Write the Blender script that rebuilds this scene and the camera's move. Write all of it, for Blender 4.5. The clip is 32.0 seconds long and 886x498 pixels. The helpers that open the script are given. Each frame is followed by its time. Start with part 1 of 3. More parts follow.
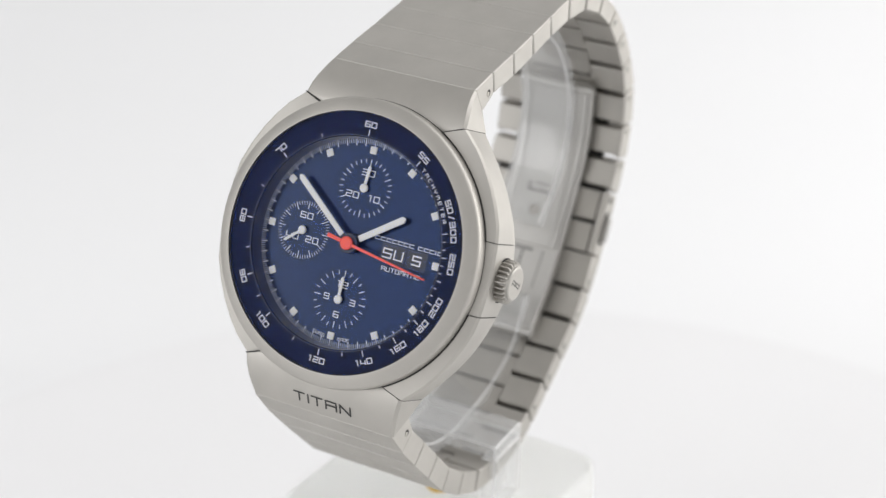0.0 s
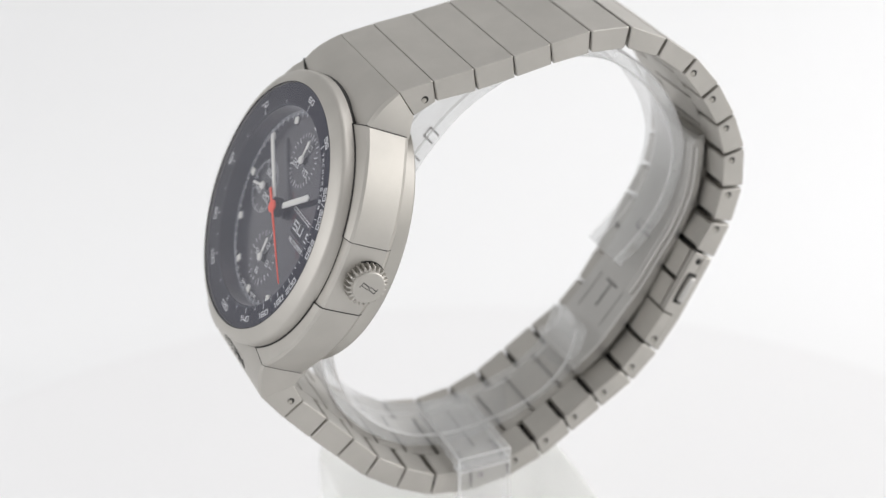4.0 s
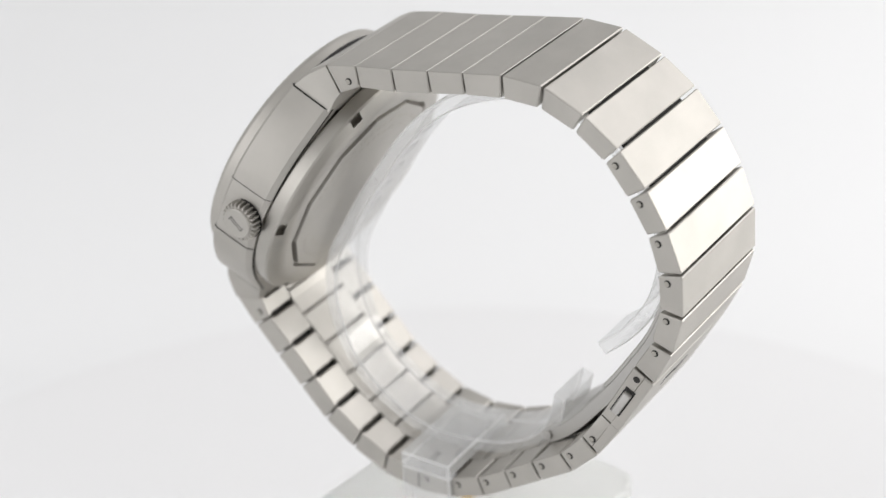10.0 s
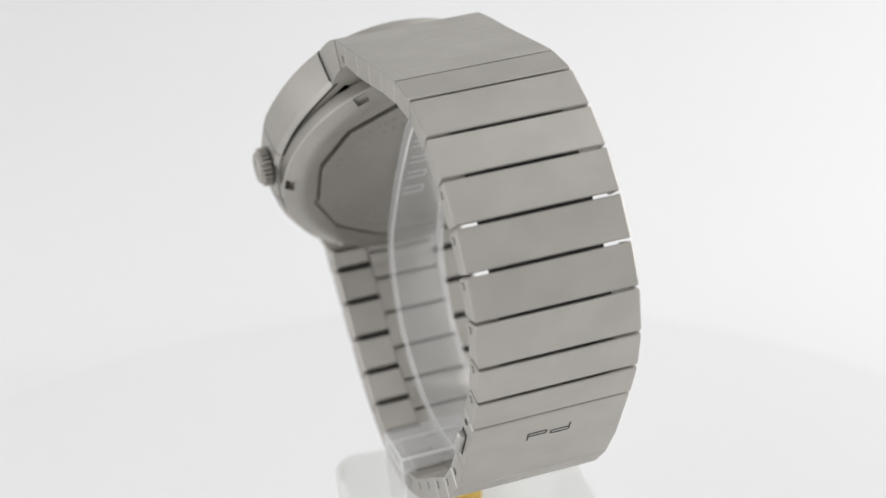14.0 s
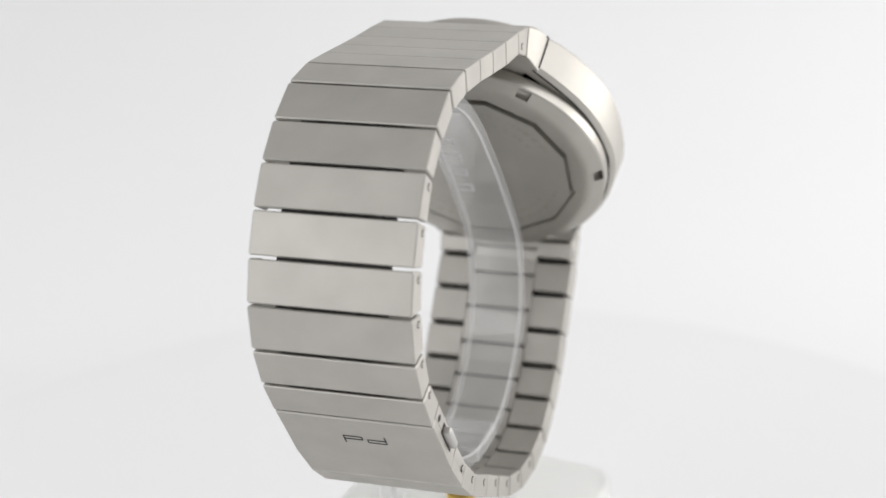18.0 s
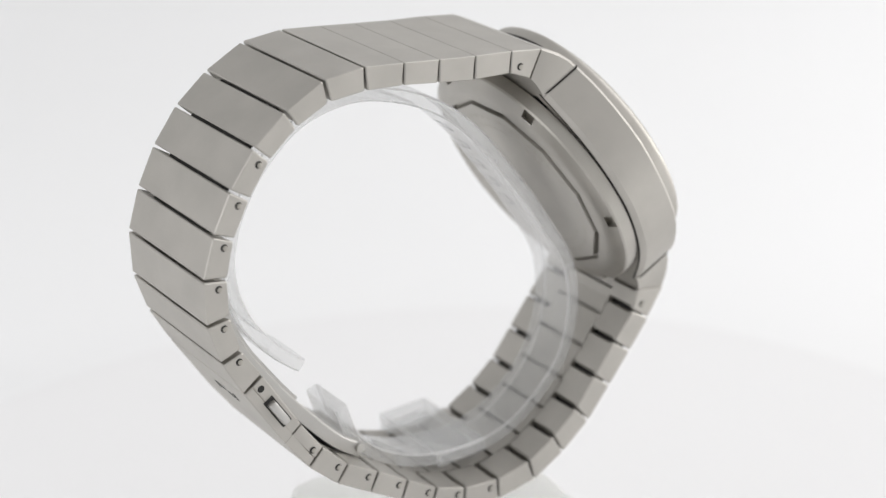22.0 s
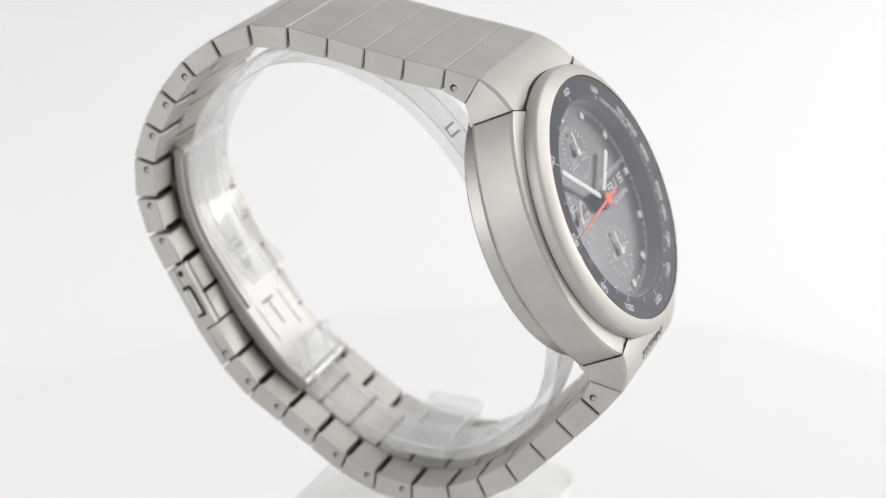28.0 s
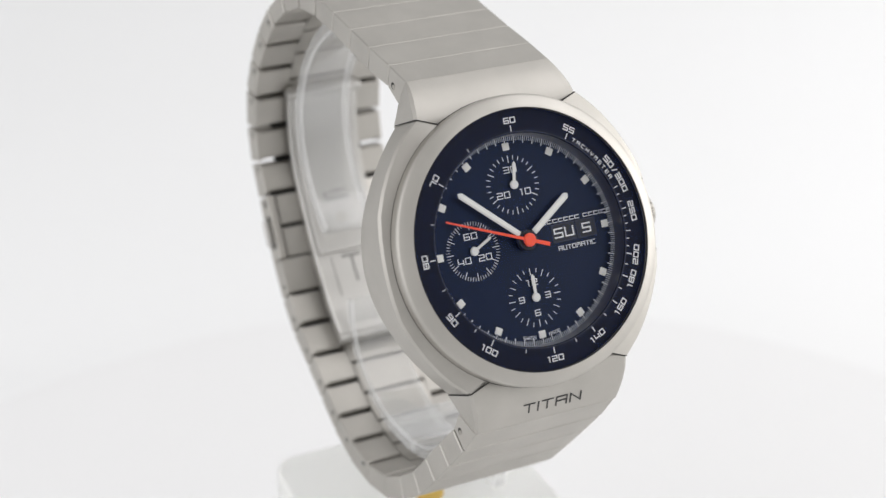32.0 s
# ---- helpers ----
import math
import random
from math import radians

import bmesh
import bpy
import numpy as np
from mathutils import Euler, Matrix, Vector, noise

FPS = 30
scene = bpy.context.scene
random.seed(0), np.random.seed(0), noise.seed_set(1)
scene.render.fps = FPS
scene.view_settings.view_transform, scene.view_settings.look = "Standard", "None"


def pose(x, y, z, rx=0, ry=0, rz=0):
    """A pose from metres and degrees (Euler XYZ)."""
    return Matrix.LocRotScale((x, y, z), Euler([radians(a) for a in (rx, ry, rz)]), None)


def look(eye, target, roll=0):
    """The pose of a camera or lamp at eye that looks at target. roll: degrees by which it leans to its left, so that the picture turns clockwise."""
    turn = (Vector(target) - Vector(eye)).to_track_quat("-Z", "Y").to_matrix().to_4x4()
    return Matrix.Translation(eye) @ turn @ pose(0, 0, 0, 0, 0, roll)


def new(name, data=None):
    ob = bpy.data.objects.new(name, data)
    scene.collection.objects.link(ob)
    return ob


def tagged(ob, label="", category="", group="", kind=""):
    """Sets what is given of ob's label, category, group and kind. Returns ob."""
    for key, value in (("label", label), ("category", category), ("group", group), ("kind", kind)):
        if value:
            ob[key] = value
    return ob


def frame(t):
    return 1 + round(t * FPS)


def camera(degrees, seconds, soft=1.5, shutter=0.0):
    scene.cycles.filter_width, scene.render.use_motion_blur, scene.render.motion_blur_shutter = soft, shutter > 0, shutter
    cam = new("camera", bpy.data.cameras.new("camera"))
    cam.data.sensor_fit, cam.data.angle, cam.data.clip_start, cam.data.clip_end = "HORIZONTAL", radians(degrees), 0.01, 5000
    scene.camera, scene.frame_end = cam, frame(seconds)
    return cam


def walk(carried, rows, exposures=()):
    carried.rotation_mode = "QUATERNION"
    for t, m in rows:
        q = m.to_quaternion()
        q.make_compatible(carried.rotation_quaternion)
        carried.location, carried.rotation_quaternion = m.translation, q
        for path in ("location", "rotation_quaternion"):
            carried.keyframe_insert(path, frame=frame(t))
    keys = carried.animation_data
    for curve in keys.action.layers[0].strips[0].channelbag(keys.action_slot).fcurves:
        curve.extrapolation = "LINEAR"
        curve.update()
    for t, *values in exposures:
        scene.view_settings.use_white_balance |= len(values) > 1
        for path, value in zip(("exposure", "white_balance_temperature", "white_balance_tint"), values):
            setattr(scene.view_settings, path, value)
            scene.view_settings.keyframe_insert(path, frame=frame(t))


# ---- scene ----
# ---------------------------------------------------------------- camera
MM = 0.001
RISE = 0.112                       # height of the watch's own origin over the table
cam = camera(26.27, 32.0, soft=1.4, shutter=0.5)
EYE = Vector((0.0, -0.25717, 0.11562 + RISE))
PITCH, ROLL = radians(-26.348), -1.576
AIM = EYE + Vector((0.0004, math.cos(PITCH), math.sin(PITCH)))
cam.data.dof.use_dof, cam.data.dof.focus_distance, cam.data.dof.aperture_fstop = True, 0.262, 17.5
walk(cam, [(0.0, look(EYE, AIM, ROLL)), (32.0, look(EYE, AIM, ROLL))],
     exposures=[(0.0, 0.05), (3.0, 0.08), (6.0, 0.08), (9.0, 0.02), (12.0, -0.03), (15.0, -0.02), (18.0, -0.02), (21.0, 0.01), (25.0, 0.06), (28.0, 0.09), (32.0, 0.06)])

# the turntable's angle in degrees, second by second
TURN = [(0.0, -29.75), (1.0, -39.3), (2.0, -48.9), (3.0, -58.2), (6.0, -85.8), (7.0, -95.45), (8.0, -105.0), (9.0, -114.4),
        (10.0, -123.85), (11.0, -133.15), (12.0, -142.5), (13.0, -152.0), (14.0, -161.4), (17.0, -189.95), (18.0, -199.25),
        (19.0, -208.4), (20.0, -217.6), (21.0, -227.05), (22.0, -236.55), (23.0, -246.0), (24.0, -255.35), (25.0, -264.7),
        (28.0, -293.35), (29.0, -302.85), (30.0, -312.5), (31.0, -322.35), (32.0, -332.2)]

# ---------------------------------------------------------------- light
world = bpy.data.worlds.new("studio")
scene.world = world
world.use_nodes = True
wn = world.node_tree.nodes
wn["Background"].inputs["Color"].default_value = (1.0, 0.992, 0.988, 1)
wn["Background"].inputs["Strength"].default_value = 0.595


def softbox(name, place, target, wide, high, watts, colour=(1, 1, 1)):
    data = bpy.data.lights.new(name, "AREA")
    data.shape, data.size, data.size_y, data.energy, data.color = "RECTANGLE", wide, high, watts, colour
    ob = new(name, data)
    ob.matrix_world = look(place, target)
    return ob


MID = (0, 0, RISE - 0.01)
softbox("softbox_right", (0.60, 0.13, 0.185), MID, 0.48, 0.23, 1.6, (1.0, 0.985, 0.96))
softbox("softbox_left", (-0.466, -0.246, 0.30), MID, 0.51, 0.387, 1.0, (0.985, 0.985, 1.0))
softbox("softbox_top", (0.75, 0.25, 0.85), MID, 0.9, 0.7, 4.2, (1.0, 0.985, 0.995))
scene.view_settings.exposure = 0.0


# ---------------------------------------------------------------- materials
def material(name):
    m = bpy.data.materials.new(name)
    m.use_nodes = True
    return m, m.node_tree.nodes, m.node_tree.links, m.node_tree.nodes["Principled BSDF"]


def grained(name, colour, rough, metal=0.0, size=900.0, vary=0.06, bump=0.03, depth=0.0002, spread=0.08):
    """A surface with fine grain and soft larger blotches in tone and gloss."""
    m, n, l, p = material(name)
    co = n.new("ShaderNodeTexCoord")
    fine, broad = n.new("ShaderNodeTexNoise"), n.new("ShaderNodeTexNoise")
    fine.inputs["Scale"].default_value, fine.inputs["Detail"].default_value = size * 8, 4
    broad.inputs["Scale"].default_value, broad.inputs["Detail"].default_value = size / 6, 3
    l.new(co.outputs["Object"], fine.inputs["Vector"])
    l.new(co.outputs["Object"], broad.inputs["Vector"])
    ramp = n.new("ShaderNodeValToRGB")
    a, b = [c * (1 - vary) for c in colour], [min(1, c * (1 + vary)) for c in colour]
    ramp.color_ramp.elements[0].color, ramp.color_ramp.elements[1].color = (*a, 1), (*b, 1)
    ramp.color_ramp.elements[0].position, ramp.color_ramp.elements[1].position = 0.3, 0.7
    l.new(broad.outputs["Fac"], ramp.inputs["Fac"])
    l.new(ramp.outputs["Color"], p.inputs["Base Color"])
    mr = n.new("ShaderNodeMapRange")
    mr.inputs["To Min"].default_value, mr.inputs["To Max"].default_value = max(0.02, rough - spread), min(1, rough + spread)
    l.new(fine.outputs["Fac"], mr.inputs["Value"])
    l.new(mr.outputs["Result"], p.inputs["Roughness"])
    bp = n.new("ShaderNodeBump")
    bp.inputs["Strength"].default_value, bp.inputs["Distance"].default_value = bump, depth
    l.new(fine.outputs["Fac"], bp.inputs["Height"])
    l.new(bp.outputs["Normal"], p.inputs["Normal"])
    p.inputs["Metallic"].default_value = metal
    return m


TITANIUM = grained("blasted_titanium", (0.492, 0.474, 0.442), 0.52, 1.0, 900, 0.05, 0.12, 0.00003)
TITANIUM_BACK = grained("brushed_titanium_back", (0.46, 0.443, 0.41), 0.42, 1.0, 700, 0.06, 0.1, 0.00003)
STEEL = grained("polished_clasp_steel", (0.54, 0.53, 0.51), 0.44, 1.0, 700, 0.04, 0.05, 0.00002)
PIN = grained("pin_steel", (0.42, 0.40, 0.36), 0.35, 1.0, 900)
SLOT = grained("slot_steel", (0.26, 0.255, 0.245), 0.5, 1.0, 900)
# DARK: black that paints the shade inside gaps, seams, holes and recesses
DARK = grained("gap_shade_black", (0.015, 0.014, 0.013), 0.7, 0.0, 900)
ENGRAVED = grained("blackened_engraving", (0.03, 0.03, 0.03), 0.6, 0.0, 900)
RING = grained("blue_black_ring", (0.003, 0.0045, 0.013), 0.6, 0.0, 800, 0.10, 0.0, 0.00001, 0.0)
RING.node_tree.nodes["Principled BSDF"].inputs["Specular IOR Level"].default_value = 0.15
PRINT = grained("white_print", (0.78, 0.79, 0.80), 0.5, 0.0, 800, 0.03)
GREYPRINT = grained("grey_print", (0.60, 0.63, 0.68), 0.5, 0.0, 800, 0.03)
FRAMEGREY = grained("dark_blue_edging", (0.022, 0.027, 0.045), 0.4, 0.0, 900)
LUME = grained("luminous_paint", (0.80, 0.80, 0.76), 0.6, 0.0, 900, 0.04)
HANDWHITE = grained("white_lacquer", (0.74, 0.74, 0.72), 0.35, 0.0, 900, 0.03)
RED = grained("signal_red_lacquer", (0.93, 0.095, 0.04), 0.4, 0.0, 900, 0.04)
BLACKHUB = grained("black_hub", (0.012, 0.014, 0.02), 0.35, 0.0, 900)
BRASS = grained("brass", (0.80, 0.56, 0.16), 0.25, 1.0, 700)
WHITE_TABLE = grained("white_studio_sheet", (0.88, 0.885, 0.89), 0.6, 0.0, 30, 0.01, 0.01)
WHITE_DISC = grained("white_turntable", (0.845, 0.845, 0.85), 0.45, 0.0, 40, 0.01, 0.01)


def frosted():
    m, n, l, p = material("frosted_white_acrylic")
    no = n.new("ShaderNodeTexNoise")
    no.inputs["Scale"].default_value = 300
    mr = n.new("ShaderNodeMapRange")
    mr.inputs["To Min"].default_value, mr.inputs["To Max"].default_value = 0.4, 0.6
    l.new(no.outputs["Fac"], mr.inputs["Value"])
    l.new(mr.outputs["Result"], p.inputs["Roughness"])
    p.inputs["Base Color"].default_value = (0.96, 0.965, 0.95, 1)
    p.inputs["Transmission Weight"].default_value = 0.6
    p.inputs["IOR"].default_value = 1.12
    return m


def clear(name, whitening, glowing, rough, gloss):
    """Clear acrylic: see-through, with white mixed in for the light it bends and mirrors, and a gloss that rises
    towards grazing.
    """
    m, n, l, p = material(name)
    n.remove(p)
    through_it, white, lit, glow = n.new("ShaderNodeBsdfTransparent"), n.new("ShaderNodeMixShader"), n.new("ShaderNodeBsdfDiffuse"), n.new("ShaderNodeBsdfTranslucent")
    through_it.inputs["Color"].default_value = (0.985, 0.987, 0.987, 1)
    lit.inputs["Color"].default_value = glow.inputs["Color"].default_value = (0.98, 0.982, 0.985, 1)
    white.inputs[0].default_value = glowing
    l.new(lit.outputs[0], white.inputs[1])
    l.new(glow.outputs[0], white.inputs[2])
    no = n.new("ShaderNodeTexNoise")
    no.inputs["Scale"].default_value = 60
    mr = n.new("ShaderNodeMapRange")
    mr.inputs["To Min"].default_value, mr.inputs["To Max"].default_value = whitening * 0.9, whitening * 1.1
    l.new(no.outputs["Fac"], mr.inputs["Value"])
    body, top, shine = n.new("ShaderNodeMixShader"), n.new("ShaderNodeMixShader"), n.new("ShaderNodeBsdfGlossy")
    l.new(mr.outputs["Result"], body.inputs[0])
    l.new(through_it.outputs[0], body.inputs[1])
    l.new(white.outputs[0], body.inputs[2])
    shine.inputs["Roughness"].default_value = rough
    lw, power, rise = n.new("ShaderNodeLayerWeight"), n.new("ShaderNodeMath"), n.new("ShaderNodeMapRange")
    power.operation, power.inputs[1].default_value = "POWER", 3.2
    rise.inputs["To Min"].default_value, rise.inputs["To Max"].default_value = 0.04, gloss
    l.new(lw.outputs["Facing"], power.inputs[0])
    l.new(power.outputs[0], rise.inputs["Value"])
    l.new(rise.outputs["Result"], top.inputs[0])
    l.new(body.outputs[0], top.inputs[1])
    l.new(shine.outputs[0], top.inputs[2])
    out = next(k for k in n if k.type == "OUTPUT_MATERIAL")
    l.new(top.outputs[0], out.inputs["Surface"])
    return m


def coated_pane(name, ior, near, mid, far):
    """One coated face of the sapphire: clear, with a mirror whose weight rises towards grazing and whose tint pales towards grazing."""
    m = bpy.data.materials.new(name)
    m.use_nodes = True
    n, l = m.node_tree.nodes, m.node_tree.links
    n.remove(n["Principled BSDF"])
    out = n["Material Output"]
    see, gloss, mix = n.new("ShaderNodeBsdfTransparent"), n.new("ShaderNodeBsdfGlossy"), n.new("ShaderNodeMixShader")
    gloss.inputs["Roughness"].default_value = 0.07
    lw, tint = n.new("ShaderNodeLayerWeight"), n.new("ShaderNodeValToRGB")
    lw.inputs["Blend"].default_value = 0.5
    e = tint.color_ramp.elements
    e[0].position, e[0].color, e[1].position, e[1].color = 0.21, (*near, 1), 0.64, (*far, 1)
    e.new(0.42).color = (*mid, 1)
    l.new(lw.outputs["Facing"], tint.inputs["Fac"])
    l.new(tint.outputs["Color"], gloss.inputs["Color"])
    power, weight = n.new("ShaderNodeMath"), n.new("ShaderNodeMapRange")
    power.operation, power.inputs[1].default_value = "POWER", 3.0
    weight.inputs["To Min"].default_value = ((ior - 1) / (ior + 1)) ** 2
    l.new(lw.outputs["Facing"], power.inputs[0])
    l.new(power.outputs[0], weight.inputs["Value"])
    l.new(weight.outputs["Result"], mix.inputs["Fac"])
    l.new(see.outputs["BSDF"], mix.inputs[1])
    l.new(gloss.outputs["BSDF"], mix.inputs[2])
    l.new(mix.outputs["Shader"], out.inputs["Surface"])
    return m


def lacquer(name, colour, rough, tints):
    """Dark paint under a clear lacquer, whose mirror tint pales towards grazing; tints: (facing, colour)."""
    m, n, l, p = material(name)
    out = n["Material Output"]
    co, broad, ramp = n.new("ShaderNodeTexCoord"), n.new("ShaderNodeTexNoise"), n.new("ShaderNodeValToRGB")
    broad.inputs["Scale"].default_value = 130
    l.new(co.outputs["Object"], broad.inputs["Vector"])
    for e, k in zip(ramp.color_ramp.elements, (0.92, 1.08)):
        e.color = (*[c * k for c in colour], 1)
    l.new(broad.outputs["Fac"], ramp.inputs["Fac"])
    l.new(ramp.outputs["Color"], p.inputs["Base Color"])
    p.inputs["Specular IOR Level"].default_value, p.inputs["Roughness"].default_value = 0.1, 0.5
    gloss, mix, lw, tint = n.new("ShaderNodeBsdfGlossy"), n.new("ShaderNodeMixShader"), n.new("ShaderNodeLayerWeight"), n.new("ShaderNodeValToRGB")
    gloss.inputs["Roughness"].default_value, lw.inputs["Blend"].default_value = rough, 0.5
    e = tint.color_ramp.elements
    (e[0].position, c0), (e[1].position, c1) = tints[0], tints[-1]
    e[0].color, e[1].color = (*c0, 1), (*c1, 1)
    for f, c in tints[1:-1]:
        e.new(f).color = (*c, 1)
    power, weight = n.new("ShaderNodeMath"), n.new("ShaderNodeMapRange")
    power.operation, power.inputs[1].default_value = "POWER", 3.5
    weight.inputs["To Min"].default_value = 0.15
    l.new(lw.outputs["Facing"], tint.inputs["Fac"])
    l.new(tint.outputs["Color"], gloss.inputs["Color"])
    l.new(lw.outputs["Facing"], power.inputs[0])
    l.new(power.outputs[0], weight.inputs["Value"])
    l.new(weight.outputs["Result"], mix.inputs["Fac"])
    l.new(p.outputs["BSDF"], mix.inputs[1])
    l.new(gloss.outputs["BSDF"], mix.inputs[2])
    l.new(mix.outputs["Shader"], out.inputs["Surface"])
    return m


TINTS = ((0.11, (0.085, 0.13, 0.28)), (0.21, (0.27, 0.31, 0.42)), (0.33, (0.72, 0.70, 0.80)), (0.6, (0.96, 0.95, 0.96)))
DIAL = lacquer("midnight_blue_dial", (0.004, 0.006, 0.012), 0.2, TINTS)
REHAUT = lacquer("lacquered_rehaut", (0.006, 0.008, 0.014), 0.3, TINTS)
FROST = frosted()
# the first number whitens each copy in place of refracted and reflected light
ACRYLIC = clear("clear_acrylic", 0.11, 0.25, 0.06, 1.0)
ACRYLIC_EDGE = clear("clear_acrylic_edge", 0.25, 0.35, 0.12, 0.6)
ACRYLIC_RIM = clear("painted_bright_rim", 0.7, 0.4, 0.2, 0.5)
ETCHED = grained("etched_acrylic", (0.52, 0.52, 0.53), 0.6, 0.0, 300)
SAPPHIRE = coated_pane("sapphire_outer_face", 1.75, (0.022, 0.05, 0.19), (0.12, 0.112, 0.30), (0.9, 0.9, 0.9))


# ---------------------------------------------------------------- building helpers
def as_mesh(name, bm, mat, smooth=25):
    bmesh.ops.recalc_face_normals(bm, faces=bm.faces)
    me = bpy.data.meshes.new(name)
    bm.to_mesh(me)
    bm.free()
    me.materials.append(mat)
    if smooth:
        me.shade_smooth()
        me.set_sharp_from_angle(angle=radians(smooth))
    return me


def part(name, bm, mat, parent, label="", m=None, smooth=25, kind=""):
    ob = new(name, bm if isinstance(bm, bpy.types.Mesh) else as_mesh(name, bm, mat, smooth))
    ob.parent = parent
    if m is not None:
        ob.matrix_local = m
    return tagged(ob, label=label, kind=kind)


def bevelled(bm, off, seg=2, edges=None):
    bmesh.ops.bevel(bm, geom=list(edges if edges is not None else bm.edges), offset=off * MM, segments=seg, profile=0.5, affect="EDGES")
    return bm


def loft(bm, rings, closed=True, caps=True):
    """Skin rings of points (all of one length), in millimetres."""
    rows = [[bm.verts.new(Vector(p) * MM) for p in r] for r in rings]
    k = len(rows[0])
    for a, b in zip(rows, rows[1:]):
        for i in range(k if closed else k - 1):
            bm.faces.new((a[i], a[(i + 1) % k], b[(i + 1) % k], b[i]))
    if caps:
        bm.faces.new(rows[0][::-1])
        bm.faces.new(rows[-1])
    return rows


def prism(poly, x0, x1, bevel=0.0, seg=1):
    """A bar along x whose section is poly, points (y, z) in millimetres."""
    bm = bmesh.new()
    loft(bm, [[(x0, y, z) for y, z in poly], [(x1, y, z) for y, z in poly]])
    return bevelled(bm, bevel, seg) if bevel else bm


def slab(outline, n0, n1, bevel=0.0, seg=1):
    """A plate along z whose outline is points (x, y), from height n0 to n1."""
    bm = bmesh.new()
    loft(bm, [[(x, y, n0) for x, y in outline], [(x, y, n1) for x, y in outline]])
    return bevelled(bm, bevel, seg) if bevel else bm


def box(x0, x1, y0, y1, z0, z1, bevel=0.0, seg=1):
    return slab([(x0, y0), (x1, y0), (x1, y1), (x0, y1)], z0, z1, bevel, seg)


def lathe(profile, steps=128):
    """A body turned round z from points (radius, height); closed if the profile ends where it starts."""
    bm = bmesh.new()
    rows = []
    for r, h in profile:
        if r < 1e-6:
            rows.append([bm.verts.new((0, 0, h * MM))])
        else:
            rows.append([bm.verts.new((r * MM * math.cos(a), r * MM * math.sin(a), h * MM)) for a in (2 * math.pi * i / steps for i in range(steps))])
    for a, b in zip(rows, rows[1:]):
        for i in range(steps):
            j = (i + 1) % steps
            f = [a[i % len(a)], a[j % len(a)], b[j % len(b)], b[i % len(b)]]
            f = list(dict.fromkeys(f))
            if len(f) > 2:
                bm.faces.new(f)
    return bm


def add_box(bm, m, sx, sy, sz):
    """Add a box of the given size in millimetres, its middle at the pose m (translation in metres)."""
    got = bmesh.ops.create_cube(bm, size=1.0, matrix=m @ Matrix.Diagonal((sx * MM, sy * MM, sz * MM, 1)))
    return got["verts"]


# strokes of the squarish characters on a grid three wide and five high: runs of (column, row) digits
STROKES = {"0": "0020240400", "1": "041410", "2": "042422020020", "3": "04242000 0222", "4": "040121 2320", "5": "240402222000", "6": "240400202202",
           "7": "042420", "8": "0020240400 0222", "9": "220204242000", "/": "0024", "S": "240402222000", "U": "04002024", "A": "00042420 0222", "T": "0424 1410",
           "O": "0020240400", "M": "00042420 1412", "I": "0400", "C": "24040020", "H": "0400 2420 0222", "Y": "04022224 1210", "E": "24040020 0222",
           "R": "0004242202 1220", "W": "04002024 1012", "D": "0004242000", "N": "00042024"}


def lettering(name, text, high, mat, parent, m, wide=1.0, thick=0.03, label="", stroke=0.15, gap=0.42):
    """Raised square lettering, centred on the pose m; high: the height of a character and stroke, gap as shares of it."""
    bm, x, n = bmesh.new(), 0.0, 0
    runs = []
    for ch in text:
        w = 0.0 if ch == "I" else (0.55 * wide if ch in "1/" else wide)
        for run in STROKES[ch].split():
            pts = [(x + int(run[i]) / 2 * w, int(run[i + 1]) / 4) for i in range(0, len(run), 2)]
            runs += list(zip(pts, pts[1:]))
        x += w + gap
    x -= gap
    for (ax, ay), (bx, by) in runs:
        n += 1
        d = math.dist((ax, ay), (bx, by))
        mid = at(((ax + bx) / 2 - x / 2) * high, ((ay + by) / 2 - 0.5) * high, 0, math.degrees(math.atan2(by - ay, bx - ax)))
        add_box(bm, mid, (d + stroke) * high, stroke * high, thick * (1 + 0.04 * n))
    return part(name, bm, mat, parent, label, m, 0)


def at(x, y, z, turn=0.0):
    """A pose in millimetres, turned by degrees round z."""
    return Matrix.Translation(Vector((x, y, z)) * MM) @ Matrix.Rotation(radians(turn), 4, "Z")


def smooth_path(pts, per=5):
    out = []
    for i in range(len(pts) - 1):
        p0, p1, p2, p3 = (Vector(pts[max(0, min(len(pts) - 1, j))]) for j in (i - 1, i, i + 1, i + 2))
        for k in range(per):
            t = k / per
            out.append(0.5 * ((2 * p1) + (p2 - p0) * t + (2 * p0 - 5 * p1 + 4 * p2 - p3) * t * t + (3 * p1 - p0 - 3 * p2 + p3) * t ** 3))
    return out + [Vector(pts[-1])]


# ---------------------------------------------------------------- setting
def ground():
    bm = bmesh.new()
    prof = [(-3000, 0)] + [(500 + 400 * math.sin(a), 400 - 400 * math.cos(a)) for a in (i * math.pi / 24 for i in range(13))] + [(900, 2500)]
    loft(bm, [[(-3000, y, z) for y, z in prof], [(3000, y, z) for y, z in prof]], closed=False, caps=False)
    ob = new("backdrop", as_mesh("backdrop", bm, WHITE_TABLE, 60))
    tagged(ob, "seamless white studio sheet sweeping up behind the turntable", "backdrop", kind="structure")


ground()


def turntable():
    base = tagged(new("turntable"), "plain white round display turntable on the studio sheet", "turntable")
    part("platter", lathe([(0, 9), (146.2, 9), (147, 9.6), (147, 11.3), (146.2, 12), (0, 12)], 160), WHITE_DISC, base, smooth=30)
    part("foot", lathe([(0, 0), (120, 0), (121, 0.6), (121, 8.97), (0, 8.97)], 96), WHITE_DISC, base, smooth=30)
    return base


disc = turntable()

